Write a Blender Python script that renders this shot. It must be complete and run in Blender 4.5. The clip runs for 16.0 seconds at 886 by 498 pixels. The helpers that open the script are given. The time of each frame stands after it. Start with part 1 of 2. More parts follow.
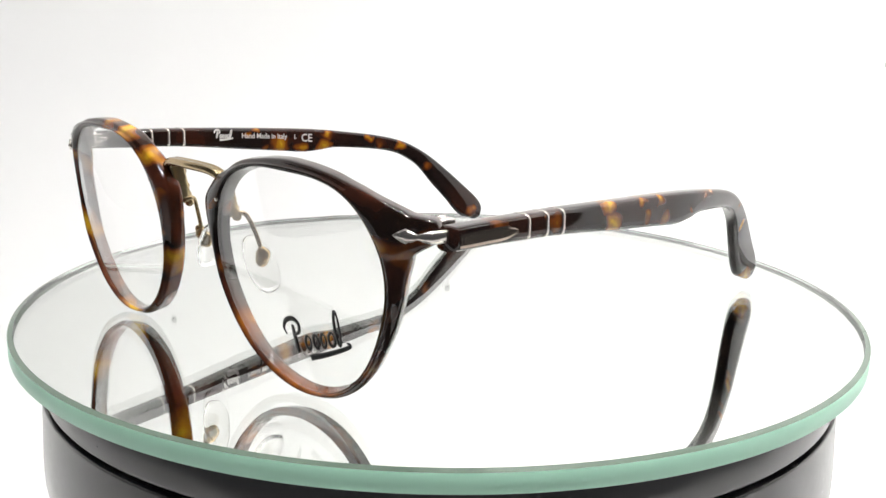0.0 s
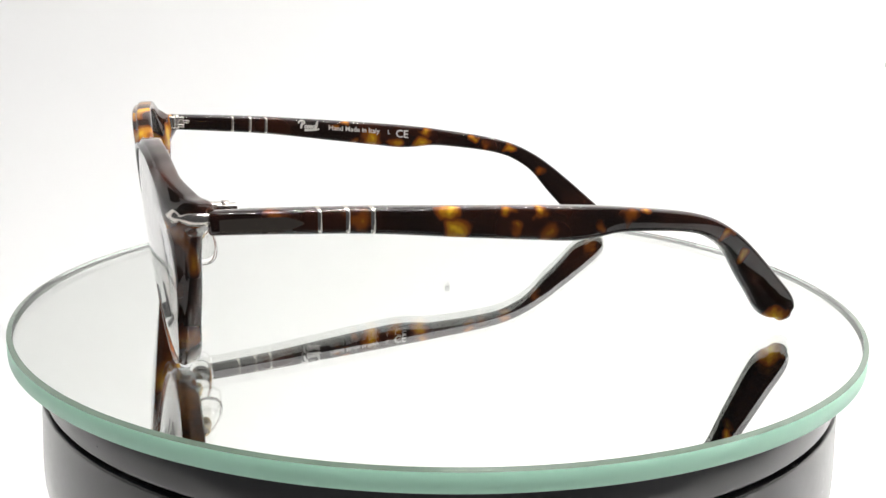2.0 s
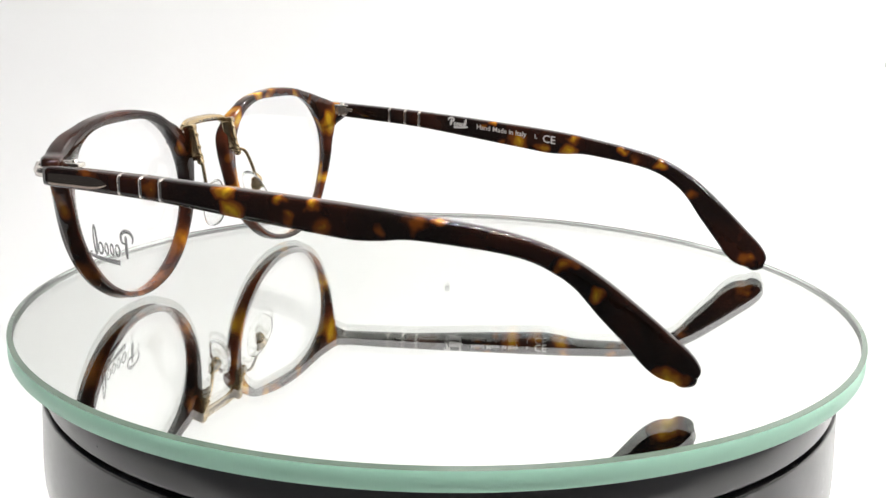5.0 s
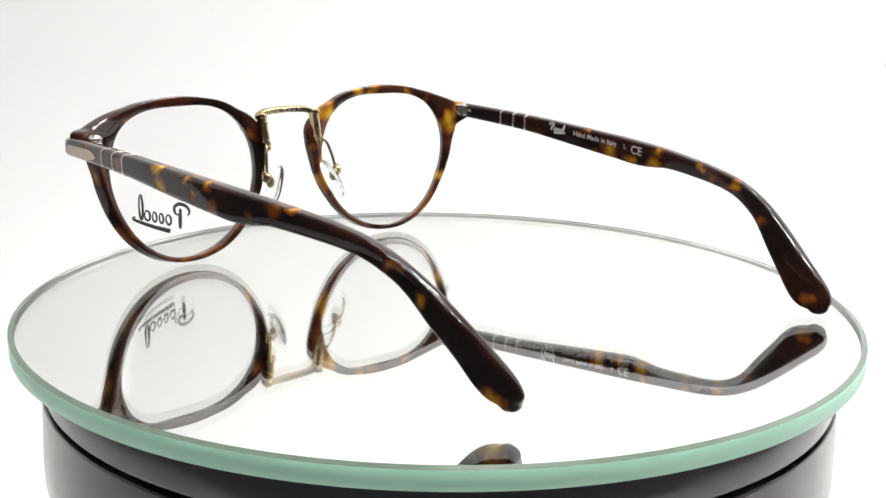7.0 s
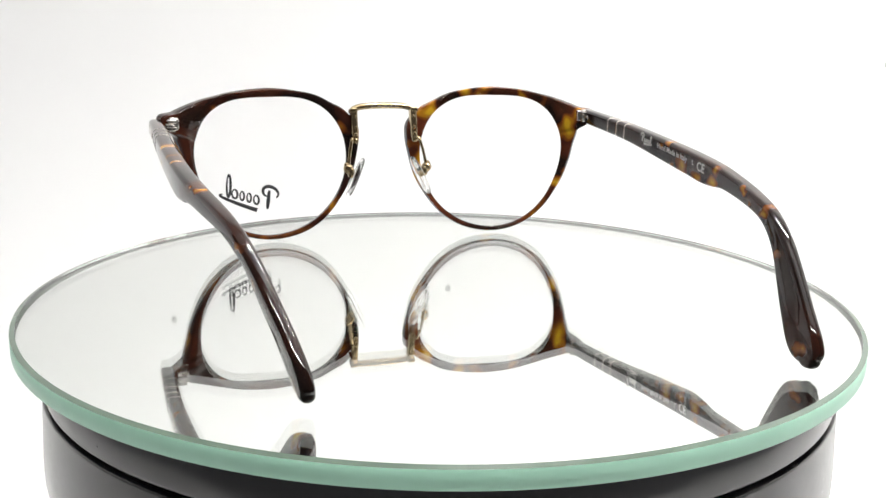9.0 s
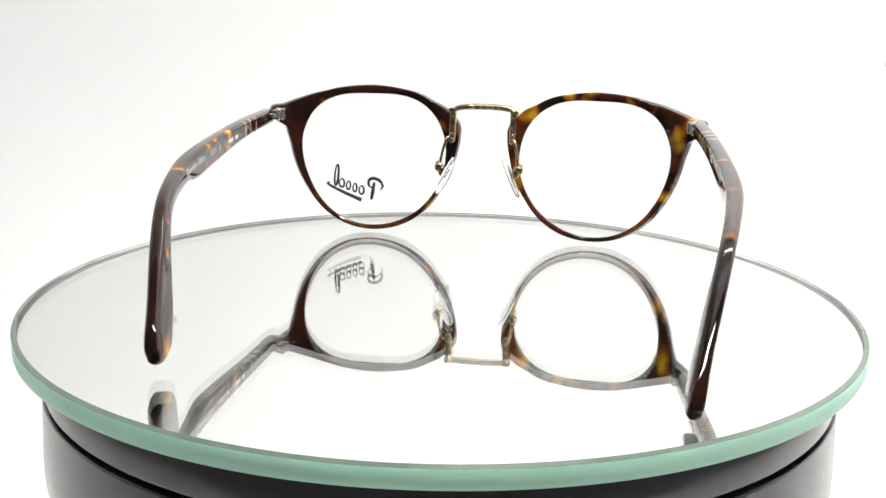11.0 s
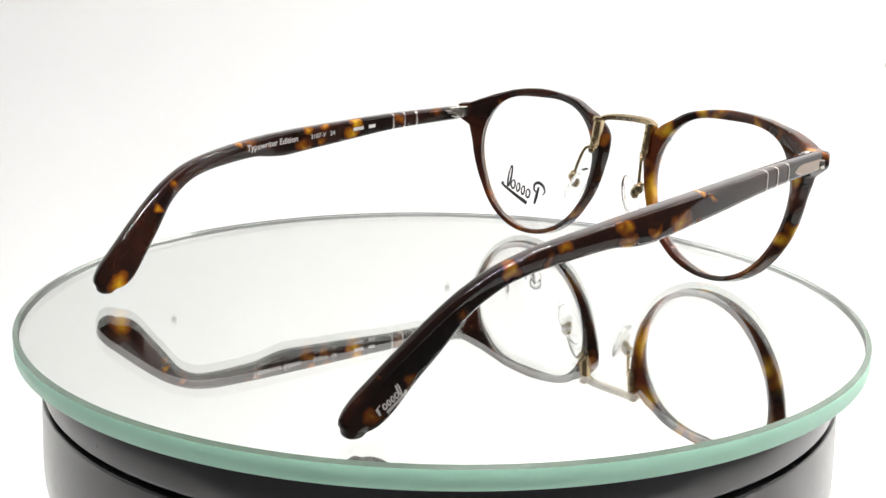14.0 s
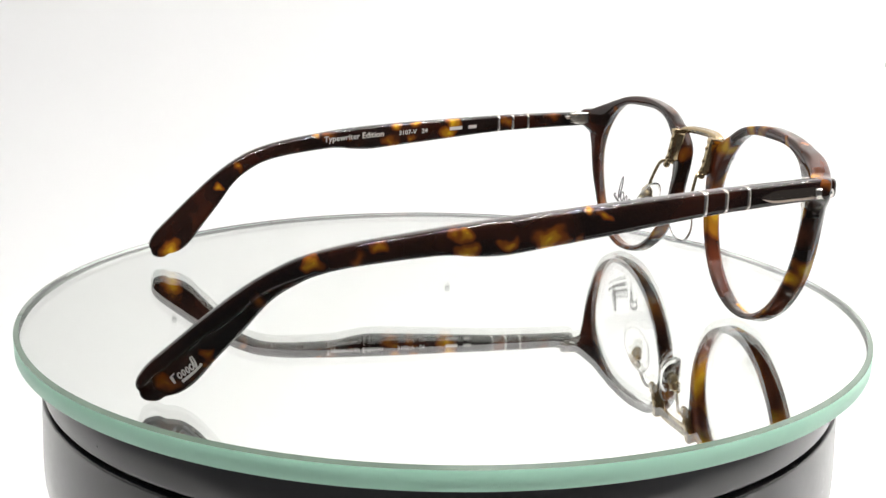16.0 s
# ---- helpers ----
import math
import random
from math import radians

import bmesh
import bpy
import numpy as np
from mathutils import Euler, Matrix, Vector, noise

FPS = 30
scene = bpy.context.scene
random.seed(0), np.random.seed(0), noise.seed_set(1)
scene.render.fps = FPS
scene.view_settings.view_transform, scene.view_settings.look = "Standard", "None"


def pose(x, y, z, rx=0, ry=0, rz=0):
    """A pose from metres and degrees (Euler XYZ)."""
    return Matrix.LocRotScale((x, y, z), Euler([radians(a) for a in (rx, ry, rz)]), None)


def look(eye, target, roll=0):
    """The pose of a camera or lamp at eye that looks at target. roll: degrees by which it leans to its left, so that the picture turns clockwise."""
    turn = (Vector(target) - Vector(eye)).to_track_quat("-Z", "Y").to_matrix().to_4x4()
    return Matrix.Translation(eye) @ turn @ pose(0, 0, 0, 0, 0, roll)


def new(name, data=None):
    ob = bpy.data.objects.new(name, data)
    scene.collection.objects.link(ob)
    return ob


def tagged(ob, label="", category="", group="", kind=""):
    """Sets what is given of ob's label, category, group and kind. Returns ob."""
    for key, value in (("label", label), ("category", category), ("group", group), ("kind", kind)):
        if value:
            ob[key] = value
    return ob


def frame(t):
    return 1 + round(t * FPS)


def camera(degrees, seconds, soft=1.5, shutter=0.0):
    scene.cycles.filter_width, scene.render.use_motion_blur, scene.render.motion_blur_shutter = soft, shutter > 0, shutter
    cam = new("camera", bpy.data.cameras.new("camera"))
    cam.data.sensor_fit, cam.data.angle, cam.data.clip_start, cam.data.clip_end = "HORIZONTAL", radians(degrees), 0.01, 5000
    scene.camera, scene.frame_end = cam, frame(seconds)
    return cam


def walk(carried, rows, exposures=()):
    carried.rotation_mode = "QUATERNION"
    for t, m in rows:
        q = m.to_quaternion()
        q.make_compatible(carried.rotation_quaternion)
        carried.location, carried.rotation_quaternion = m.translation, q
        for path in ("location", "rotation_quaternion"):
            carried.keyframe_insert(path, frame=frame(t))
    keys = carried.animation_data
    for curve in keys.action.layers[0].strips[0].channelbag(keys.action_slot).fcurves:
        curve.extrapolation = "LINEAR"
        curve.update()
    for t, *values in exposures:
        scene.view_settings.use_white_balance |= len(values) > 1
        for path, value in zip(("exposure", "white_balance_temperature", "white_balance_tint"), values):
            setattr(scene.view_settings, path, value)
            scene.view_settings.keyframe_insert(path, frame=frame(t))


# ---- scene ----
cam = camera(44.9, 16.0)
EYE = Vector((0.0, -0.26, 0.0756))
PITCH, YAW, LEAN = radians(-13.705), radians(0.054), 1.0495
AHEAD = Vector((math.sin(YAW) * math.cos(PITCH), math.cos(YAW) * math.cos(PITCH), math.sin(PITCH)))
VIEW = look(EYE, EYE + AHEAD, LEAN)
walk(cam, [(0.0, VIEW), (16.0, VIEW)])


def spin(t):
    """Degrees that the turntable has turned at t seconds."""
    return -13.042 * t


# ---- light: a white photo tent, lit by two diode bars and an added fill lamp ----
world = bpy.data.worlds.new("world")
world.use_nodes = True
scene.world = world
world.node_tree.nodes["Background"].inputs[0].default_value = (0.93, 0.96, 1.0, 1)
world.node_tree.nodes["Background"].inputs[1].default_value = 0.12
scene.view_settings.exposure = -0.36


def area(name, place, target, sx, sy, watts, colour=(1, 1, 1)):
    lamp = bpy.data.lights.new(name, "AREA")
    lamp.shape, lamp.size, lamp.size_y, lamp.energy, lamp.color = "RECTANGLE", sx, sy, watts, colour
    ob = new(name, lamp)
    ob.matrix_basis = look(place, target)
    return ob


# unseen fill lamp, added to brighten the upper sweep and the right side
area("backdrop_fill", (0.28, 0.0, 0.66), (0.20, 0.44, 0.30), 0.5, 0.4, 1.4, (1.0, 0.99, 0.98))


# ---- materials ----
def material(name, colour=(0.8, 0.8, 0.8), rough=0.5, metal=0.0, **more):
    m = bpy.data.materials.new(name)
    m.use_nodes = True
    b = m.node_tree.nodes["Principled BSDF"]
    b.inputs["Base Color"].default_value = (*colour, 1)
    b.inputs["Roughness"].default_value, b.inputs["Metallic"].default_value = rough, metal
    for key, value in more.items():
        b.inputs[key.replace("_", " ")].default_value = value
    return m


def node(m, kind, **values):
    n = m.node_tree.nodes.new(kind)
    for key, value in values.items():
        if key in n.inputs:
            n.inputs[key].default_value = value
    return n


def link(m, a, b):
    m.node_tree.links.new(a, b)


def math_node(m, op, a, b=None):
    n = m.node_tree.nodes.new("ShaderNodeMath")
    n.operation = op
    for i, v in enumerate((a, b)):
        if v is None:
            continue
        if isinstance(v, (int, float)):
            n.inputs[i].default_value = v
        else:
            link(m, v, n.inputs[i])
    return n.outputs[0]


def ramp(m, fac, stops, ease="EASE"):
    n = m.node_tree.nodes.new("ShaderNodeValToRGB")
    n.color_ramp.interpolation = ease
    els = n.color_ramp.elements
    while len(els) < len(stops):
        els.new(0.5)
    for el, (p, c) in zip(els, stops):
        el.position, el.color = p, (*c, 1)
    link(m, fac, n.inputs[0])
    return n.outputs[0]


def noise_node(m, scale, detail=3.0, vector=None, rough=0.5, distortion=0.0):
    n = node(m, "ShaderNodeTexNoise", Scale=scale, Detail=detail, Roughness=rough, Distortion=distortion)
    if vector is not None:
        link(m, vector, n.inputs["Vector"])
    return n


def wear(m, rough, scale, amount=0.08, bump=0.0, bump_scale=900):
    """Uneven gloss at two scales, and a fine relief."""
    co = node(m, "ShaderNodeTexCoord").outputs["Object"]
    b = m.node_tree.nodes["Principled BSDF"]
    a = noise_node(m, scale, 4, co).outputs["Fac"]
    c = noise_node(m, scale * 9, 3, co).outputs["Fac"]
    s = math_node(m, "ADD", math_node(m, "MULTIPLY", a, amount), math_node(m, "MULTIPLY", c, amount * 0.6))
    link(m, math_node(m, "ADD", s, rough - amount * 0.8), b.inputs["Roughness"])
    if bump:
        n = node(m, "ShaderNodeBump", Strength=bump, Distance=0.0004)
        link(m, noise_node(m, bump_scale, 4, co).outputs["Fac"], n.inputs["Height"])
        link(m, n.outputs[0], b.inputs["Normal"])


def tortoise(name, spots, warm, seed, cover, scale=125, detail=2.5):
    """Havana acetate: near-black brown with amber flecks. spots: (y, z, radius, strength) in mm along a temple; warm: how red-brown
    the ground is; cover: how much of it free flecks take."""
    m = material(name, rough=0.05, IOR=1.46)
    co = node(m, "ShaderNodeTexCoord").outputs["Object"]
    shift = node(m, "ShaderNodeVectorMath")
    link(m, co, shift.inputs[0])
    shift.inputs[1].default_value = (seed * 0.37, seed * 0.11, seed * 0.23)
    wobble = noise_node(m, 240, 1.6, shift.outputs[0])
    off = node(m, "ShaderNodeVectorMath")
    off.operation = "MULTIPLY_ADD"
    link(m, wobble.outputs["Color"], off.inputs[0])
    off.inputs[1].default_value = (0.005, 0.005, 0.005)
    link(m, co, off.inputs[2])
    sep = node(m, "ShaderNodeSeparateXYZ")
    link(m, off.outputs[0], sep.inputs[0])
    free = noise_node(m, scale, detail, shift.outputs[0], 0.5, 0.3).outputs["Fac"]
    total = math_node(m, "MULTIPLY", math_node(m, "SUBTRACT", free, 0.66 - cover), 5.0)
    total = math_node(m, "MAXIMUM", total, 0.0)
    for y, z, radius, strength in spots:
        dy = math_node(m, "DIVIDE", math_node(m, "SUBTRACT", sep.outputs["Y"], y / 1000 + 0.0025), radius * 1.25 / 1000)
        dz = math_node(m, "DIVIDE", math_node(m, "SUBTRACT", sep.outputs["Z"], z / 1000 + 0.0025), radius / 1000)
        d = math_node(m, "SQRT", math_node(m, "ADD", math_node(m, "MULTIPLY", dy, dy), math_node(m, "MULTIPLY", dz, dz)))
        s = math_node(m, "MULTIPLY", math_node(m, "MAXIMUM", math_node(m, "SUBTRACT", 1.25, d), 0.0), strength * 0.8)
        total = math_node(m, "MAXIMUM", total, s)
    fine = noise_node(m, 700, 3, shift.outputs[0]).outputs["Fac"]
    total = math_node(m, "ADD", total, math_node(m, "MULTIPLY", math_node(m, "SUBTRACT", fine, 0.5), 0.12))
    dark, red = (0.008 + 0.006 * warm, 0.004 + 0.002 * warm, 0.0035), (0.015 + 0.05 * warm, 0.006 + 0.010 * warm, 0.004 + 0.003 * warm)
    drift = ramp(m, noise_node(m, 65, 2.5, shift.outputs[0]).outputs["Fac"], [(0.40, dark), (0.62, red)])
    mix = node(m, "ShaderNodeMix")
    mix.data_type = "RGBA"
    flecks = ramp(m, total, [(0.08, (0.045, 0.012, 0.004)), (0.36, (0.19, 0.052, 0.006)), (0.62, (0.46, 0.19, 0.011)), (0.95, (0.78, 0.44, 0.018))])
    mask = ramp(m, total, [(0.02, (0, 0, 0)), (0.40, (1, 1, 1))])
    link(m, mask, mix.inputs["Factor"])
    link(m, drift, mix.inputs["A"] if mix.inputs["A"].type == "RGBA" else mix.inputs[6])
    link(m, flecks, mix.inputs["B"] if mix.inputs["B"].type == "RGBA" else mix.inputs[7])
    colour = mix.outputs[2]
    b = m.node_tree.nodes["Principled BSDF"]
    link(m, colour, b.inputs["Base Color"])
    # the amber lets light through, the dark ground does not
    link(m, math_node(m, "MULTIPLY", ramp(m, total, [(0.15, (0, 0, 0)), (0.7, (1, 1, 1))]), 0.25), b.inputs["Transmission Weight"])
    return m


TORT_L = tortoise("havana_acetate_near", [(51, 36, 2.0, 1.0), (52.5, 32.6, 2.3, 1.0), (63, 36, 1.5, 0.8), (69, 35.3, 1.7, 0.9), (64.5, 32, 1.5, 0.55), (71, 30.5, 2.6, 0.5), (90, 33, 2.8, 0.4), (94, 33.8, 1.3, 0.75), (83, 31.5, 1.2, 0.4),
                                          (116.5, 25.5, 1.6, 0.6), (122.5, 20.5, 1.4, 0.85), (136, 4, 2.8, 1.0), (34, 35.5, 2.3, 0.5), (19, 37, 2.8, 0.35)], 0.28, 3, -0.07)
TORT_R = tortoise("havana_acetate_far", [(60.6, 36, 1.4, 0.8), (68.6, 30.8, 2.9, 0.85), (76.5, 29.8, 1.8, 0.75), (85.5, 32.5, 1.8, 0.85), (84.5, 29, 2.1, 0.85), (100.5, 30, 1.4, 0.65), (112.3, 27.5, 1.8, 0.8), (57.8, 34.3, 1.3, 0.7),
                                         (104, 28, 2.0, 0.35), (122, 20, 2.0, 0.4), (138.5, 4.5, 2.2, 0.5), (63, 30.5, 1.6, 0.45)], 0.28, 8, -0.07)
TORT_RIM_L = tortoise("havana_acetate_rim_reddish", [(3, 11, 5.0, 0.45), (4, 3, 4.0, 0.35), (1, 22, 3.0, 0.3)], 0.72, 5, 0.06, 85, 1.2)
TORT_RIM_R = tortoise("havana_acetate_rim_amber", [], 1.7, 12, 0.175, 110, 1.2)
GOLD = material("pale_gold_metal", (0.44, 0.335, 0.195), 0.2, 1.0)
wear(GOLD, 0.2, 400, 0.1)
SILVER = material("brushed_silver_metal", (0.62, 0.58, 0.54), 0.22, 1.0)
wear(SILVER, 0.22, 500, 0.1)
INLAY = material("polished_bronze_inlay", (0.34, 0.28, 0.235), 0.1, 1.0)
wear(INLAY, 0.12, 500, 0.06)
LENS = material("clear_demo_lens", (1, 1, 1), 0.0, 0.0, Transmission_Weight=1.0, IOR=1.5)
LENS_EDGE = material("frosted_lens_edge", (0.16, 0.10, 0.055), 0.25)
PAD = material("clear_silicone", (0.97, 0.97, 0.96), 0.06, 0.0, Transmission_Weight=1.0, IOR=1.22, Coat_Weight=0.6, Coat_IOR=1.5)
INK = material("black_print", (0.012, 0.012, 0.013), 0.4)
WHITE_INK = material("white_print", (0.64, 0.62, 0.6), 0.5)
PLATE = material("clear_float_glass", (0.995, 1.0, 0.997), 0.0, 0.0, Transmission_Weight=1.0, IOR=1.52)
BEVEL = material("polished_bevel", (0.12, 0.17, 0.13), 0.12)
EDGE = material("ground_green_glass_edge", (0.56, 0.95, 0.74), 0.42)
BACKING = material("silver_mirror_backing", (0.925, 0.94, 0.915), 0.0, 1.0)
BLACK = material("glossy_black_plastic", (0.042, 0.039, 0.040), 0.2, 0.0, Coat_Weight=0.5, Coat_Roughness=0.12)
wear(BLACK, 0.30, 60, 0.1, 0.02, 2500)
GROOVE = material("dull_black_seam", (0.004, 0.004, 0.004), 0.8)
FABRIC = material("white_tent_fabric", (0.86, 0.86, 0.86), 0.9)
wear(FABRIC, 0.9, 8, 0.06, 0.15, 1500)
SPECK = material("grey_speck", (0.45, 0.45, 0.45), 0.9)
# grey that paints reflections in the tip's engraved grooves; also colours the bridge stamps
ENGRAVED = material("groove_sheen_stamp_grey", (0.16, 0.15, 0.14), 0.35)
HOUSING = material("white_bar_housing", (0.8, 0.8, 0.8), 0.4)
DIODE = material("lit_diode", (1, 1, 1), 0.5, Emission_Color=(1, 0.98, 0.95, 1), Emission_Strength=2150.0)


# ---- mesh helpers (millimetres in, metres out) ----
MM = Matrix.Scale(0.001, 4)


def part(name, bm, mat, parent=None, label="", smooth=True, m=None):
    if m is not None:
        bm.transform(m)
    bm.transform(MM)
    bmesh.ops.recalc_face_normals(bm, faces=bm.faces)
    me = bpy.data.meshes.new(name)
    bm.to_mesh(me)
    bm.free()
    for mt in (mat if isinstance(mat, (list, tuple)) else [mat]):
        me.materials.append(mt)
    for f in me.polygons:
        f.use_smooth = smooth
    ob = new(name, me)
    if parent is not None:
        ob.parent = parent
    if label:
        ob["label"] = label
    return ob


def loft(rings, closed=False, caps=True):
    """A skin over rings of equally many points."""
    bm = bmesh.new()
    vs = [[bm.verts.new(p) for p in ring] for ring in rings]
    n, k = len(vs), len(vs[0])
    for i in range(n if closed else n - 1):
        a, b = vs[i], vs[(i + 1) % n]
        for j in range(k):
            bm.faces.new((a[j], a[(j + 1) % k], b[(j + 1) % k], b[j]))
    if caps and not closed:
        bm.faces.new(vs[0][::-1])
        bm.faces.new(vs[-1])
    return bm


def spline(points, n):
    """n points of a Catmull-Rom curve through the points."""
    pts = [Vector(p) for p in points]
    pts = [2 * pts[0] - pts[1], *pts, 2 * pts[-1] - pts[-2]]
    out = []
    for i in range(n):
        s = i / (n - 1) * (len(pts) - 3)
        k = min(int(s), len(pts) - 4)
        u = s - k
        a, b, c, d = pts[k:k + 4]
        out.append(0.5 * (2 * b + (c - a) * u + (2 * a - 5 * b + 4 * c - d) * u * u + (3 * b - a - 3 * c + d) * u ** 3))
    return out


def tube(points, radius, n=24, sides=8, flat=1.0):
    """A round wire along a smooth curve."""
    pts = spline(points, n)
    rings = []
    for i, p in enumerate(pts):
        d = (pts[min(i + 1, n - 1)] - pts[max(i - 1, 0)]).normalized()
        up = Vector((0, 0, 1)) if abs(d.z) < 0.9 else Vector((0, 1, 0))
        a = d.cross(up).normalized()
        b = a.cross(d)
        r = radius(i / (n - 1)) if callable(radius) else radius
        rings.append([p + r * (math.cos(k * math.tau / sides) * a + flat * math.sin(k * math.tau / sides) * b) for k in range(sides)])
    return loft(rings)


def lathe(profile, sides=128):
    """A turned body; the profile is (radius, z), from the axis to the axis or closed by caps."""
    rings = [[Vector((r * math.cos(k * math.tau / sides), r * math.sin(k * math.tau / sides), z)) for k in range(sides)] for r, z in profile]
    return loft(rings)


def block(x, y, z, sx, sy, sz, bevel=0.3, segments=2):
    bm = bmesh.new()
    bmesh.ops.create_cube(bm, size=1, matrix=Matrix.Translation((x, y, z)) @ Matrix.Diagonal((sx, sy, sz, 1)))
    if bevel:
        bmesh.ops.bevel(bm, geom=bm.edges[:], offset=bevel, segments=segments, affect="EDGES", profile=0.5)
    return bm


def ball(x, y, z, r, flat=(1, 1, 1)):
    bm = bmesh.new()
    bmesh.ops.create_uvsphere(bm, u_segments=16, v_segments=10, radius=r, matrix=Matrix.Translation((x, y, z)) @ Matrix.Diagonal((*flat, 1)))
    return bm


def merge(*parts):
    """Several bmeshes as one."""
    me = bpy.data.meshes.new("joined")
    out = bmesh.new()
    for bm in parts:
        bm.to_mesh(me)
        out.from_mesh(me)
        bm.free()
    bpy.data.meshes.remove(me)
    return out


# ---- the tent ----
FLOOR = 150.0


def build_tent():
    # a floor that sweeps up into the back wall
    prof = [(-260, -FLOOR), (240, -FLOOR)] + [(240 + 200 * math.sin(a), 200 - FLOOR - 200 * math.cos(a)) for a in [k * math.pi / 32 for k in range(1, 17)]] + [(440, 760)]
    bm = bmesh.new()
    a = [bm.verts.new((-620, y, z)) for y, z in prof]
    b = [bm.verts.new((620, y, z)) for y, z in prof]
    for i in range(len(prof) - 1):
        bm.faces.new((a[i], b[i], b[i + 1], a[i + 1]))
    tagged(part("backdrop", bm, FABRIC), "seamless white sweep of smooth studio fabric", "backdrop", kind="structure")
    for x, name in ((-622, "wall_west"), (622, "wall_east")):
        tagged(part(name, block(x, 240, 306, 4, 400, 912, 0), FABRIC, smooth=False), "plain white fabric side of a photo tent", "wall", kind="structure")
    tagged(part("ceiling", block(0, 190, 764, 1248, 500, 4, 0), FABRIC, smooth=False), "plain white fabric top of a photo tent", "ceiling", kind="structure")


def build_diode_bar(x, y, z, yaw):
    bar = new("diode_bar")
    bar.matrix_basis = Matrix.Translation((x, y, z)) @ pose(0, 0, 0, 0, 0, yaw)
    tagged(bar, "slim white bar with a row of lit diodes", "lamp", "diode bars of the tent")
    part("housing", block(0, 0, 8, 420, 26, 14, 2), HOUSING, bar)
    for k in range(24):
        part("diode", block(-195.5 + 17 * k, 0, 0, 5, 5, 2.0, 0.5, 1), DIODE, bar)
    return bar


# ---- the turntable ----
TOP_R, PLATE_T, LIFT = 101.43, 4.31, 0.45
CENTRE = (0.06, 0.32)


def build_turntable():
    base = new("turntable_base")
    base.location = (CENTRE[0] / 1000, CENTRE[1] / 1000, -FLOOR / 1000)
    tagged(base, "round glossy black plastic turntable base with a thin seam", "turntable")
    z0 = FLOOR - PLATE_T - 0.3 + LIFT
    seam = FLOOR - 14.6
    part("drum", lathe([(86, 0.2), (88.0, 0.2), (89.0, 1.2), (91.0, 40), (92.2, 80), (93.6, FLOOR - 46), (94.8, FLOOR - 41.5), (95.8, FLOOR - 38), (96.4, FLOOR - 34), (96.4, FLOOR - 29), (96.1, FLOOR - 23),
                        (95.8, seam - 1.2), (95.75, seam - 0.8), (95.7, seam - 0.7), (95.5, seam - 0.62), (95.2, seam - 0.6), (90, seam - 0.6)]), BLACK, base)
    part("seam", lathe([(92.0, seam - 0.6), (94.0, seam - 0.6), (94.0, seam + 0.6), (92.0, seam + 0.6)]), GROOVE, base)
    part("top_ring", lathe([(88, seam + 0.6), (95.0, seam + 0.6), (95.25, seam + 0.65), (95.35, seam + 0.8), (95.4, seam + 1.2), (95.4, z0 - 0.8), (94.8, z0), (88, z0)]), BLACK, base)
    disc = new("mirror_disc")
    tagged(disc, "round mirrored glass plate with a pale green ground edge", "mirror")
    # the plate sits a little off the axle
    off = Matrix.Translation((-0.345, -0.63, 0))
    sides = 256
    bevel, drop = 1.2, 0.38
    circle = lambda r, z: [Vector((r * math.cos(k * math.tau / sides), r * math.sin(k * math.tau / sides), z)) for k in range(sides)]
    bm = bmesh.new()
    rings = [[bm.verts.new(p) for p in circle(r, z)] for r, z in ((TOP_R - bevel, 0.0), (TOP_R - 0.05, -drop), (TOP_R - 0.05, -PLATE_T + 0.3), (TOP_R - 0.35, -PLATE_T))]
    bm.faces.new(rings[0])
    for i in range(3):
        for k in range(sides):
            bm.faces.new((rings[i][k], rings[i + 1][k], rings[i + 1][(k + 1) % sides], rings[i][(k + 1) % sides]))
    part("glass_plate", bm, PLATE, disc, m=off, smooth=False)
    part("bevel", loft([circle(TOP_R - bevel, 0.008), circle(TOP_R - 0.02, -drop + 0.01)], caps=False), BEVEL, disc, "grey-green polished bevel", m=off)
    part("ground_edge", loft([circle(TOP_R - 0.02, -drop), circle(TOP_R, -drop - 0.03), circle(TOP_R, -PLATE_T + 0.3), circle(TOP_R - 0.3, -PLATE_T - 0.02)], caps=False), EDGE, disc, "pale green ground edge", m=off)
    part("silver_backing", lathe([(TOP_R - 0.4, -PLATE_T), (TOP_R - 0.9, -PLATE_T - 0.25)], sides), [BACKING], disc, m=off, smooth=False)
    return disc


# ---- the spectacles ----
CX, CZ = 34.9, 24.3
FRONT = pose(0.18, -0.73, 1.03, -0.49, 0.04, -0.93)


def bow(x, z):
    """Depth of the front lip round a lens: the front wraps back towards the temples and leans back towards its foot."""
    a = abs(x)
    return -1.85 + 0.00103 * a * a + 0.115 * (40 - z) + 0.09 * max(0.0, a - 55) ** 1.5


def inner_radius(a):
    return (22.137 - 0.474 * math.cos(a) - 1.25 * math.sin(a) + 1.237 * math.cos(2 * a) + 0.276 * math.sin(2 * a)
            - 0.098 * math.cos(3 * a) + 0.90 * math.sin(3 * a) - 0.283 * math.cos(4 * a) + 0.138 * math.sin(4 * a))


# rim width by direction from the lens centre: degrees, mm
WIDTH = [(-180, 3.1), (-150, 1.4), (-120, 1.65), (-90, 1.4), (-60, 1.4), (-30, 1.85), (-8, 2.5), (6, 3.2), (13, 4.7), (16.2, 5.5), (18, 10.2), (20.5, 10.9), (24.5, 11.1), (27.5, 8.2), (35, 5.4), (41.7, 3.8), (51, 2.3), (65, 1.9), (90, 2.2), (115, 1.6), (140, 2.4), (147, 4.0), (153, 4.4), (160, 5.9), (180, 3.1)]


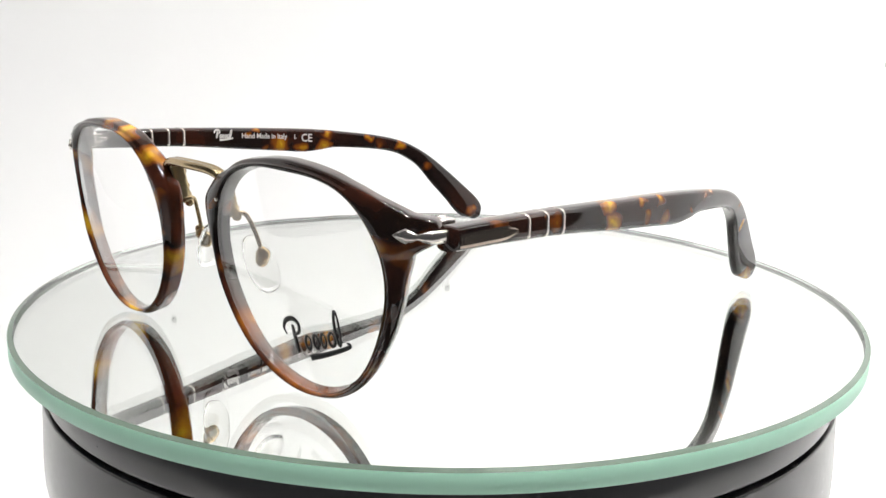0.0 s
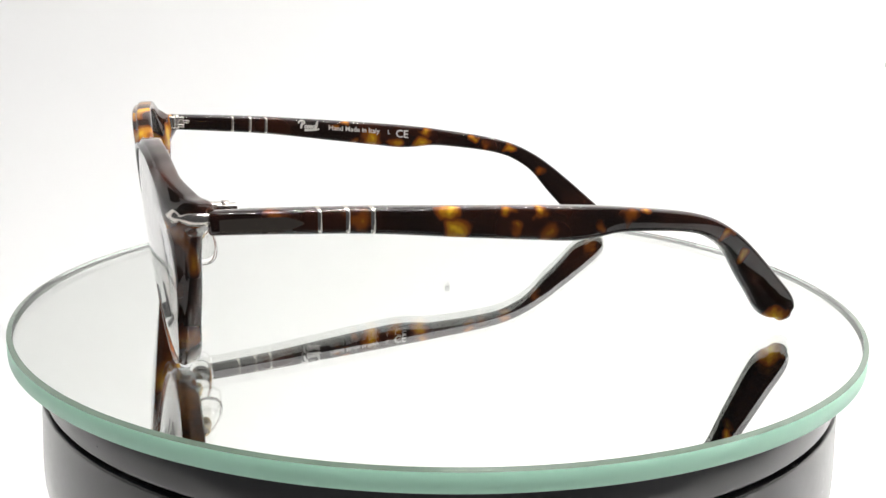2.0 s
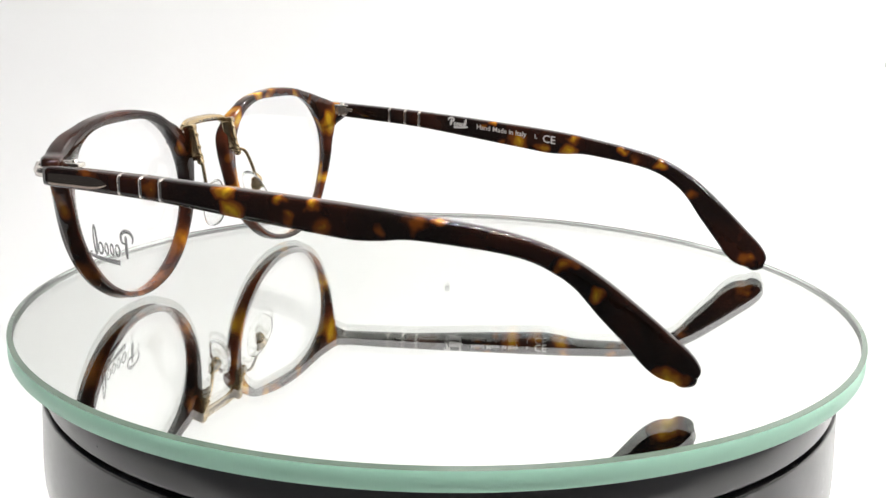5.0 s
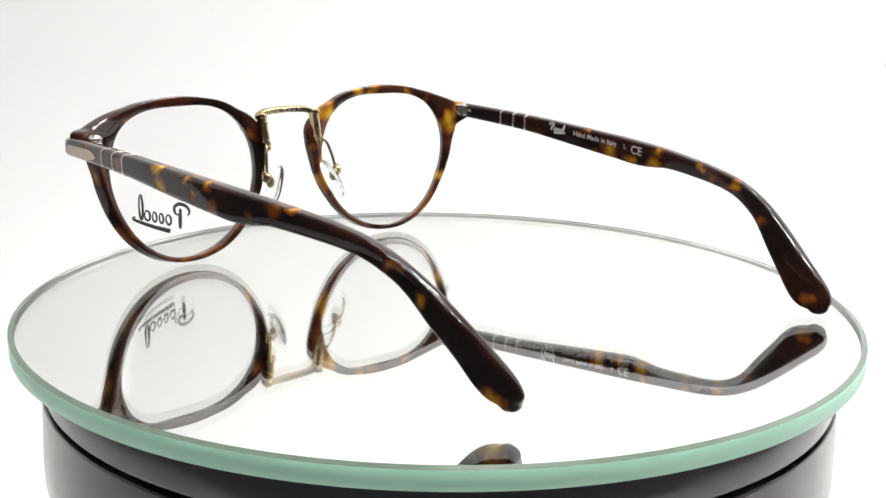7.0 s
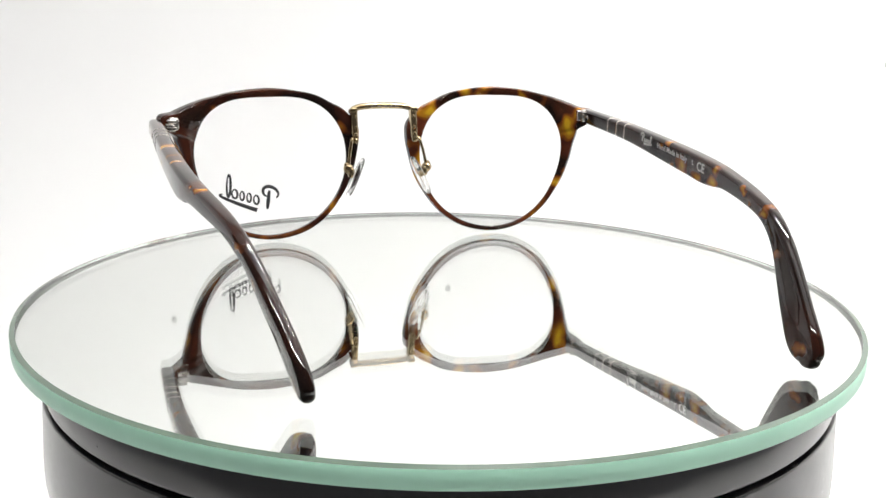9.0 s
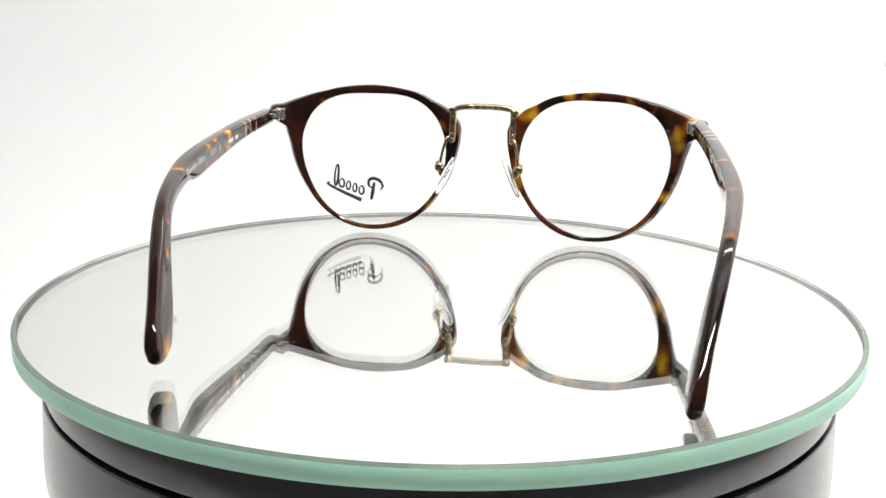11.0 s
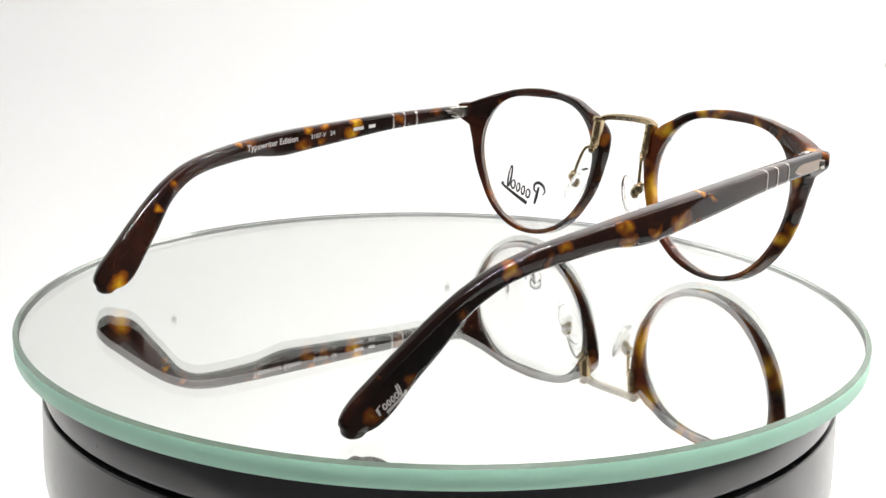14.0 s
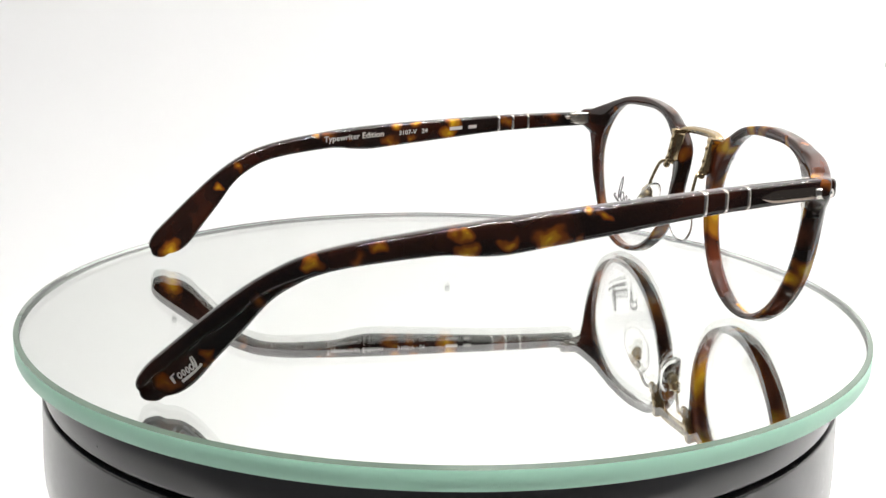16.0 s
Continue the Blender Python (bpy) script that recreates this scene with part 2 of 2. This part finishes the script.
def raw_width(deg):
    deg = (deg + 180) % 360 - 180
    for (a, u), (b, v) in zip(WIDTH, WIDTH[1:]):
        if a <= deg <= b:
            return u + (v - u) * (deg - a) / (b - a)
    return WIDTH[-1][1]


def rim_width(deg):
    spread = 1.2 if 12 < deg < 32 else 4.0
    return sum(raw_width(deg + spread * k / 4) for k in range(-4, 5)) / 9


def build_rim(side, mat, parent):
    rings = []
    angles = sorted([-180 + 360 * k / 180 for k in range(180)] + [10.5 + 0.5 * k for k in range(40) if (10.5 + 0.5 * k) % 2])
    for deg in angles:
        a = radians(deg)
        ri, w = inner_radius(a), rim_width(deg)
        ro = ri + w
        nose = max(0.0, min(1.0, (abs(deg) - 110) / 35))
        wide = max(0.0, min(1.0, (w - 4) / 5))
        f = 1.0 + 0.1 * wide
        k = 4.4 + 0.3 * wide + (0.2 if deg > 0 else 0.3) * nose
        b = min(0.85, w * 0.34)
        e = b * 0.7
        q = min(0.7, 0.3 * w)
        sec = [(ri + 0.02 * q, 1.3), (ri + 0.08 * q, 0.5), (ri + 0.4 * q, 0.1), (ri + 1.0 * q, 0.0), (ri + 0.5 * (w + q - 1.3 * b), 0.25 * f),
               (ro - 1.4 * b, 0.8 * f), (ro - 0.75 * b, f), (ro - 0.28 * b, f + 0.4 * b), (ro - 0.05 * b, f + 0.9 * b), (ro, f + 1.4 * b),
               (ro, k - 1.5 * e), (ro - 0.1 * e, k - 0.8 * e), (ro - 0.45 * e, k - 0.25 * e), (ro - 1.1 * e, k), (ri + 0.5 * q, k - 0.3), (ri + 0.15 * q, k - 0.5), (ri, k - 0.9)]
        brow = max(0.0, min(1.0, (math.sin(a) - 0.2) / 0.8))
        brow = brow * brow * (3 - 2 * brow)
        ring = []
        for r, y in sec:
            r += brow * (0.28 * (y - 1.8) if r > ri + 0.5 * w else -0.15 * (y < 0.6))
            # the wall narrows towards the back, most of all by the temples
            r -= 0.2 * (y - 1.8)
            x, z = CX + r * math.cos(a), CZ + r * math.sin(a)
            ring.append(Vector((side * (x - 0.42 * (y - 1.8) * x / 60), bow(x, z) + y, z)))
        rings.append(ring)
    rim = part("rim", loft(rings, closed=True), mat, parent, m=FRONT)
    part("pin", ball(side * 13.3, bow(13.3, 34.6) + 0.22, 34.6, 0.5, (1, 0.5, 1)), SILVER, rim, "tiny silver pin head", m=FRONT)
    return rim


def lens_y(x, z):
    """The lens's middle: it bulges forward from the rim's groove."""
    a = math.atan2(z - CZ, x - CX)
    r = math.hypot(x - CX, z - CZ) / (inner_radius(a) + 0.3)
    return bow(x, z) + 1.2 - 1.3 * (1 - r * r)


def build_lens(side, parent):
    bm = bmesh.new()
    n, shells = 120, []
    for y in (-0.65, 0.65):
        mid = bm.verts.new((side * CX, lens_y(CX, CZ) + y, CZ))
        rows = []
        for f in (0.15, 0.3, 0.45, 0.6, 0.75, 0.88, 1.0):
            row = []
            for k in range(n):
                a = k * math.tau / n
                r = (inner_radius(a) + 0.3) * f
                x, z = CX + r * math.cos(a), CZ + r * math.sin(a)
                row.append(bm.verts.new((side * x, lens_y(x, z) + y, z)))
            rows.append(row)
        for k in range(n):
            bm.faces.new((mid, rows[0][k], rows[0][(k + 1) % n]))
        for a_, b_ in zip(rows, rows[1:]):
            for k in range(n):
                bm.faces.new((a_[k], b_[k], b_[(k + 1) % n], a_[(k + 1) % n]))
        shells.append(rows[-1])
    for k in range(n):
        f = bm.faces.new((shells[0][k], shells[1][k], shells[1][(k + 1) % n], shells[0][(k + 1) % n]))
        f.material_index = 1
        for e in (f.edges[1], f.edges[3]):
            e.smooth = False
    ob = part("lens", bm, [LENS, LENS_EDGE], parent, "clear demo lens", m=FRONT)
    ob.visible_shadow = False
    return ob


def stroke(points, width, n=20, depth=0.05):
    """A flat inked stroke in x, z, as wide as width(s)."""
    pts = spline([(x, 0, z) for x, z in points], n)
    bm = bmesh.new()
    rows = []
    for i, p in enumerate(pts):
        d = (pts[min(i + 1, n - 1)] - pts[max(i - 1, 0)]).normalized()
        nrm = Vector((-d.z, 0, d.x))
        w = width(i / (n - 1)) / 2
        rows.append([bm.verts.new(p + s * w * nrm + Vector((0, y, 0))) for s, y in ((1, -depth), (-1, -depth), (-1, 0), (1, 0))])
    for a, b in zip(rows, rows[1:]):
        for j in range(4):
            bm.faces.new((a[j], a[(j + 1) % 4], b[(j + 1) % 4], b[j]))
    bm.faces.new(rows[0])
    bm.faces.new(rows[-1][::-1])
    return bm


def mark_strokes(k=1.0):
    """A plain device, 15 wide: a hooked stem, four small loops, a tall loop, and a tapering rule with a turned-up end beneath."""
    swell = lambda lo, hi: (lambda s: k * (lo + (hi - lo) * math.sin(math.pi * s)))
    loop = lambda x, z, rx, rz, n=9: [(x + rx * math.cos(radians(40 + 360 * i / (n - 1))) + 0.25 * rz * math.sin(radians(40 + 360 * i / (n - 1))), z + rz * math.sin(radians(40 + 360 * i / (n - 1)))) for i in range(n)]
    return merge(
        stroke([(0.9, -0.6), (1.3, 1.6), (1.8, 4.4)], swell(0.55, 0.85)),
        stroke([(-0.7, 2.9), (-0.9, 4.2), (0.4, 5.3), (2.4, 5.4), (3.5, 4.4), (3.0, 3.0), (1.6, 2.6)], swell(0.3, 0.75), 40),
        stroke(loop(4.6, 1.0, 0.75, 1.15), swell(0.3, 0.5), 30),
        stroke(loop(6.7, 1.0, 0.6, 1.15), swell(0.3, 0.45), 30),
        stroke(loop(8.7, 1.0, 0.6, 1.15), swell(0.3, 0.45), 30),
        stroke(loop(10.8, 1.0, 0.8, 1.15), swell(0.3, 0.5), 30),
        stroke(loop(13.0, 2.7, 0.55, 2.9), swell(0.35, 0.55), 40),
        stroke([(3.6, -1.7), (9.0, -1.35), (13.9, -0.7), (14.7, -0.2), (14.0, 0.1)], lambda s: k * (0.9 - 0.65 * s), 40))


def build_lens_mark(parent):
    bm = mark_strokes(1.25)
    for v in bm.verts:
        x, z = v.co.x, v.co.z
        c, s = math.cos(radians(18)), math.sin(radians(18))
        px, pz = 34.2 + 1.08 * (x * c - z * s), 9.2 + 1.08 * (x * s + z * c)
        v.co = Vector((px, lens_y(px, pz) - 0.67 + v.co.y, pz))
    part("printed_mark", bm, INK, parent, "black printed mark", m=FRONT)


def build_bridge(parent):
    m = pose(0.3, 1.2, -0.55, 0, 0, 1.5)
    sec = []
    for i in range(41):
        u = -1 + i / 20
        x = 9.7 * u
        z = 41.0 - 1.0 * u ** 6 - 0.35 * u * u
        y = -0.3 + 0.9 * u * u
        w, h = 1.5 - 0.2 * abs(u), 0.85
        ring = [(w, -0.4 * h), (w, 0.4 * h), (0.8 * w, 0.85 * h), (0.45 * w, h), (0.35 * w, 0.75 * h), (-0.35 * w, 0.75 * h), (-0.45 * w, h), (-0.8 * w, 0.85 * h), (-w, 0.4 * h), (-w, -0.4 * h), (-0.7 * w, -h), (0.7 * w, -h)]
        sec.append([Vector((x, y + a, z + b)) for a, b in ring])
    bridge = part("bridge", loft(sec), GOLD, parent, "pale gold grooved metal bridge", m=m)
    # small stamped marks on the back of the bar
    for x, w in ((-4.6, 1.2), (-2.6, 0.9), (-1.0, 0.9), (0.8, 1.3), (3.2, 0.8)):
        part("stamped_bar", block(x, 1.25, 40.85, w, 0.12, 0.55, 0), ENGRAVED, bridge, smooth=False, m=m)
    for side in (-1, 1):
        lean = m @ Matrix.Translation((side * 9.2, 1.6, 40.0)) @ pose(0, 0, 0, 12, 0, 0)
        part("side_plate", merge(block(0, 0.2, -3.9, 1.9, 3.2, 8.4, 0.5), block(side * 0.2, 0.3, -0.3, 2.4, 3.4, 1.6, 0.5)), GOLD, bridge, m=lean)
        for z in (-2.4, -5.6):
            part("rivet", ball(side * -0.2, 1.85, z, 0.55, (1, 0.6, 1)), GOLD, bridge, m=lean)
        part("collar", merge(block(side * -0.1, 0.9, -8.3, 1.8, 2.4, 1.3, 0.5), ball(0, 1.4, -9.3, 0.95), ball(0, 1.6, -7.6, 0.7)), GOLD, bridge, m=lean)


def build_pad(side, parent):
    s = Matrix.Translation((0.4, 0, 0)) @ Matrix.Diagonal((side, 1, 1, 1))
    arm = part("pad_arm", tube([(9.1, 4.4, 31.0), (9.6, 6.0, 31.5), (10.4, 7.6, 30.9), (11.3, 9.0, 27.3), (11.9, 10.0, 23.4)], 0.45, 28, 8), GOLD, parent, "thin gold wire pad arm", m=s)
    part("pad_screw", merge(ball(12.0, 10.2, 22.8, 1.5), ball(11.2, 10.5, 21.7, 1.45, (0.8, 1, 1.2)), ball(12.4, 9.7, 23.8, 0.9)), GOLD, arm, m=s)
    up = Vector((-5.0, -2.2, 10.6)).normalized()
    wide = Vector((0.09, 1.0, 0))
    wide = (wide - up * wide.dot(up)).normalized()
    thin = wide.cross(up)
    turn = Matrix.Translation((10.0, 10.9, 20.4)) @ Matrix((thin, wide, up)).transposed().to_4x4()
    rings = []
    for x, f in ((-0.75, 0.72), (-0.6, 0.93), (0.0, 1.0), (0.5, 0.93), (0.7, 0.72)):
        ring = []
        for k in range(36):
            a = k * math.tau / 36
            flat = abs(math.cos(a)) ** 0.8 * (1 if math.cos(a) > 0 else -1)
            ring.append(Vector((x, f * 3.3 * flat * (1 - 0.14 * math.sin(a)), f * 6.3 * math.sin(a))))
        rings.append(ring)
    part("nose_pad", loft(rings), PAD, parent, "clear silicone nose pad", m=s @ turn)


# pairs of top and bottom edge along a temple: y, z
TEMPLE = [((6.8, 39.2), (6.8, 35.2)), ((10, 39.2), (10, 35.0)), ((22, 38.8), (22, 34.3)), ((37, 38.1), (37, 33.2)), ((55, 36.9), (55, 31.0)), ((70, 35.8), (70, 29.2)), ((77, 35.2), (77, 28.4)),
          ((83, 34.6), (82.5, 28.5)), ((90, 33.7), (89, 28.9)), ((103, 31.6), (102, 27.4)), ((112, 29.2), (109.5, 25.7)), ((118.5, 26.0), (114.5, 23.2)),
          ((124, 22.2), (118.5, 20.0)), ((130, 17.1), (123, 14.3)), ((136, 11.6), (127.5, 9.0)), ((139.2, 8.6), (130.2, 5.6)), ((140.9, 6.6), (131.8, 3.9)), ((141.8, 4.9), (133.4, 2.7)), ((141.9, 3.7), (135.0, 2.0)), ((141.3, 2.6), (137.0, 1.7))]
SWEEP = [(0, 64.8), (12, 65.0), (30, 65.7), (48, 66.0), (77, 65.6), (91, 64.2), (115, 59.6), (140, 51.2)]


def temple_x(y):
    for (a, u), (b, v) in zip(SWEEP, SWEEP[1:]):
        if y <= b:
            f = (y - a) / (b - a)
            return u + (v - u) * f
    return SWEEP[-1][1]


def smooth_x(y):
    return sum(temple_x(y + d) for d in (-9, -6, -3, 0, 3, 6, 9)) / 7


def temple_pose(side):
    """Each temple stands a little differently in its hinge."""
    turn, drop, x, y, lift, long = (3.78, 0.988, 1.72, -0.25, -1.03, 1.005) if side > 0 else (3.35, -0.726, 1.54, -0.49, 0.27, 1.017)
    return (Matrix.Translation((side * 66 + x, 12 + y, 37 + lift)) @ Matrix.Diagonal((1, long, 1, 1)) @ pose(0, 0, 0, drop, 0, turn)
            @ Matrix.Translation((-side * 66, -12, -37)) @ Matrix.Diagonal((side, 1, 1, 1)))


def bent(bm, side):
    """The tips of the two temples are bent by hand, one more than the other."""
    for v in bm.verts:
        v.co.z += (0.34 if side > 0 else 1.41) * max(0.0, (v.co.y - 85) / 55) ** 2
    return bm


def half_thickness(y):
    return 2.0 if y < 85 else 2.0 - 0.5 * min(1, (y - 85) / 45)


TOPS = spline([(0, a[0], a[1]) for a, b in TEMPLE], 400)
BOTS = spline([(0, b[0], b[1]) for a, b in TEMPLE], 400)


def section(top, bot, grow=0.0, corner=1.15):
    """A rounded oblong across a temple."""
    mid = (top + bot) / 2
    up = (top - bot) / 2
    h = up.length + grow
    up = up.normalized()
    w = half_thickness(mid.y) + grow
    x = smooth_x(mid.y)
    r = min(corner, h * 0.9, w * 0.9)
    ring = []
    for cx, cz, start in ((1, 1, 0), (-1, 1, 90), (-1, -1, 180), (1, -1, 270)):
        for k in range(5):
            a = radians(start + 22.5 * k)
            ring.append(Vector((x, 0, 0)) + Vector((0, mid.y, mid.z)) + Vector((cx * (w - r) + r * math.cos(a), 0, 0)) + up * (cz * (h - r) + r * math.sin(a)))
    return ring


def build_temple(side, mat, parent):
    m = temple_pose(side)
    rings = [section(TOPS[i], BOTS[i]) for i in range(15 if side > 0 else 0, 400, 5)]
    last_t, last_b = TOPS[-1], BOTS[-1]
    end = section(last_t, last_b)
    mid = sum(end, Vector()) / len(end)
    away = Vector((0, 0.35, -0.94))
    tip = [[mid + (p - mid) * math.cos(radians(a)) + away * 1.5 * math.sin(radians(a)) for p in end] for a in (18, 36, 52, 66, 78, 86)]
    temple = part("temple", bent(loft(rings + tip), side), mat, parent, m=m)
    # thin silver rings
    for y in (27.0, 31.7, 36.0):
        i = min(range(400), key=lambda k: abs((TOPS[k].y + BOTS[k].y) / 2 - y))
        j = i + 1
        a, b = section(TOPS[i], BOTS[i], 0.04), section(TOPS[j], BOTS[j], 0.04)
        part("silver_ring", loft([a, b]), SILVER, temple, "thin silver ring", m=m)
    # arrow inlay on the outer face
    out = []
    shape = [(9.8 if side > 0 else 8.2, 1.1), (11.0, 1.2), (14, 1.25), (17, 1.25), (19.5, 1.3), (21.5, 1.15), (23.2, 0.6), (24.2, 0.1)]
    for y, h in shape:
        z = 36.75 - 0.03 * (y - 10)
        x = smooth_x(y) + 2.0
        out.append([Vector((x - 0.5, y, z - h)), Vector((x + 0.04, y, z - h)), Vector((x + 0.13, y, z - h * 0.6)), Vector((x + 0.13, y, z + h * 0.6)), Vector((x + 0.04, y, z + h)), Vector((x - 0.5, y, z + h))])
    part("arrow_inlay", loft(out), INLAY, temple, "polished metal arrow-shaped inlay", m=m, smooth=False)
    return temple


def build_end_fittings(side, parent):
    """The hinge behind the rim, and the pointed metal device on its corner."""
    shift = Matrix.Translation((-0.4, 0.3, -0.3) if side > 0 else (1.2, 0.2, 0.3))
    hinge = part("hinge", merge(block(side * 62.4, 9.0, 37.2, 2.4, 3.4, 3.4, 0.4), block(side * 63.2, 11.2, 38.2, 2.6, 3.6, 1.0, 0.25), block(side * 63.2, 11.2, 36.2, 2.6, 3.6, 1.0, 0.25), block(side * 63.8, 12.6, 37.2, 2.2, 4.0, 0.9, 0.25)), SILVER, parent, "silver barrel hinge", m=shift)
    part("hinge_screw", lathe([(0.7, 35.2), (0.7, 39.2)], 16), SILVER, hinge, m=shift @ Matrix.Translation((side * 63.0, 11.0, 0)))
    rings = []
    lift = FRONT @ Matrix.Translation((0.3 if side > 0 else 1.0, -0.7, -1.0))
    for x, back, h in ((61.2, 0, 0.08), (62.2, 0, 0.7), (63.2, 0, 1.25), (64.2, 0, 0.85), (65.0, 0, 0.4), (65.7, 0.15, 0.75), (66.5, 0.9, 1.05), (67.0, 2.0, 1.1), (67.2, 3.4, 1.05), (67.2, 5.0, 1.0)):
        c = Vector((x, bow(min(x, 66.0) - 1.0, 36.8) + 0.06 * (x - 61) + back, 36.8))
        o = Vector((0.5, -0.85, 0)).normalized() if x < 66 else Vector((0.9, -0.4, 0)).normalized()
        rings.append([c - o * 0.8 + Vector((0, 0, -h)), c + Vector((0, 0, -h)), c + o * 0.22, c + Vector((0, 0, h)), c - o * 0.8 + Vector((0, 0, h))])
    bm = loft(rings)
    part("corner_device", bm, SILVER, parent, "silver pointed corner inlay", m=lift @ Matrix.Diagonal((side, 1, 1, 1)))


def lettering(text, size):
    """Flat letters in x, z from the built-in font, as a bmesh in mm."""
    cu = bpy.data.curves.new("letters", "FONT")
    cu.body, cu.size, cu.extrude, cu.resolution_u, cu.offset = text, size, 0.02, 2, 0.012 * size
    ob = new("letters", cu)
    me = bpy.data.meshes.new_from_object(ob.evaluated_get(bpy.context.evaluated_depsgraph_get()))
    bpy.data.objects.remove(ob)
    bm = bmesh.new()
    bm.from_mesh(me)
    bpy.data.meshes.remove(me)
    bm.transform(pose(0, 0, 0, 90, 0, 0))
    return bm


def print_inside(bm, side, y0, z0, rise, parent, name, mat=WHITE_INK, label=""):
    """Lay flat print on the inner face of a temple, starting at y0, z0 for the right one or ending there for the left one."""
    for v in bm.verts:
        run, up = v.co.x, v.co.z
        y = y0 + run if side < 0 else y0 - run
        v.co = Vector((smooth_x(y) - half_thickness(y) - 0.03 + 0.3 * v.co.y, y, z0 + up + rise * (y - y0)))
    part(name, bent(bm, side), mat, parent, label, smooth=False, m=temple_pose(side))


def print_outside(bm, side, y0, z0, angle, parent, name, label):
    """Lay flat print on the outer face of a temple; it runs up from the tip."""
    c, s = math.cos(radians(angle)), math.sin(radians(angle))
    for v in bm.verts:
        y, z = y0 - v.co.x * c + v.co.z * s, z0 + v.co.x * s + v.co.z * c
        v.co = Vector((smooth_x(y) + half_thickness(y) + 0.03 - 0.3 * v.co.y, y, z))
    part(name, bent(bm, side), WHITE_INK, parent, label, smooth=False, m=temple_pose(side))


def engrave_fan(parent):
    """Fine engraved lines that fan out over the inner face of the left tip; their lighter colour paints in the grooves'
    sheen.
    """
    for k in range(7):
        far = (124.6 + 0.9 * k, 15.2 - 1.55 * k)
        bm = stroke([(133.6, 4.4), ((133.6 + far[0]) / 2, (4.4 + far[1]) / 2), far], lambda q: 0.12 + 0.2 * q, 8)
        for v in bm.verts:
            v.co = Vector((smooth_x(v.co.x) - half_thickness(v.co.x) - 0.02 + 0.3 * v.co.y, v.co.x, v.co.z))
        part("engraved_line", bent(bm, 1), ENGRAVED, parent, smooth=False, m=temple_pose(1))


def build_specks():
    """Small marks on the white sweep."""
    for x, y, z, r, tilt in ((0.2851, 0.4388, 0.0325, 2.6, 86), (0.004, 0.4398, 0.1213, 2.0, 90), (-0.1822, 0.4398, 0.1472, 2.0, 90)):
        bm = ball(0, 0, 0, r, (1, 1, 0.12))
        speck = part("speck", bm, SPECK)
        speck.matrix_basis = pose(x, y, z, tilt, 0, 0)
        tagged(speck, "small grey speck on the white sweep", "speck", "specks on the sweep")


def build_spectacles():
    s = new("spectacles")
    tagged(s, "tortoiseshell acetate spectacles with gold bridge and open temples", "glasses")
    for side, rim_mat, mat in ((1, TORT_RIM_L, TORT_L), (-1, TORT_RIM_R, TORT_R)):
        build_rim(side, rim_mat, s)
        lens = build_lens(side, s)
        if side > 0:
            build_lens_mark(lens)
        build_pad(side, s)
        build_end_fittings(side, s)
        temple = build_temple(side, mat, s)
        if side < 0:
            mark = mark_strokes(1.9)
            mark.transform(Matrix.Scale(0.38, 4))
            print_inside(mark, side, 46.5, 35.0, -0.075, temple, "printed_mark", label="white script mark")
            tip_mark = mark_strokes(1.5)
            tip_mark.transform(Matrix.Scale(0.44, 4))
            print_outside(tip_mark, side, 135.6, 4.6, 39, temple, "printed_mark", "white printed mark")
            print_inside(lettering("Hand Made in Italy", 2.05), side, 55.0, 34.2, -0.085, temple, "printed_words", label="white lettering")
            print_inside(lettering("L", 1.8), side, 73.0, 32.7, -0.085, temple, "printed_letter", label="white letter")
            print_inside(lettering("CE", 3.3), side, 75.5, 31.7, -0.085, temple, "printed_letters", label="white lettering")
        else:
            engrave_fan(temple)
            print_inside(lettering("Typewriter Edition", 2.4), side, 91.5, 30.8, -0.08, temple, "printed_words", label="white lettering")
            print_inside(lettering("3107-V   24", 1.9), side, 68.5, 32.5, -0.08, temple, "printed_letters", label="white lettering")
            for y, w in ((52.5, 4.0), (46.5, 2.6)):
                print_inside(stroke([(0, 0.7), (w, 0.7)], lambda q: 1.0, 6), side, y, 33.6 + (52.5 - y) * 0.08, -0.08, temple, "printed_bar", label="white printed bar")
    build_bridge(s)
    return s


build_tent()
build_specks()
build_diode_bar(0.10, -0.20, 0.54, 0)
build_diode_bar(0.22, 0.18, 0.60, 0)
disc = build_turntable()
spectacles = build_spectacles()


def motions():
    stand = pose(-0.05155, -0.04828, 0, 0, 0, -46.39)
    times = [0.5 * k for k in range(33)]
    walk(disc, [(t, pose(CENTRE[0] / 1000, CENTRE[1] / 1000, LIFT / 1000, 0, 0, spin(t))) for t in times])
    walk(spectacles, [(t, pose(0, 0, 0, 0, 0, spin(t)) @ stand) for t in times])


motions()
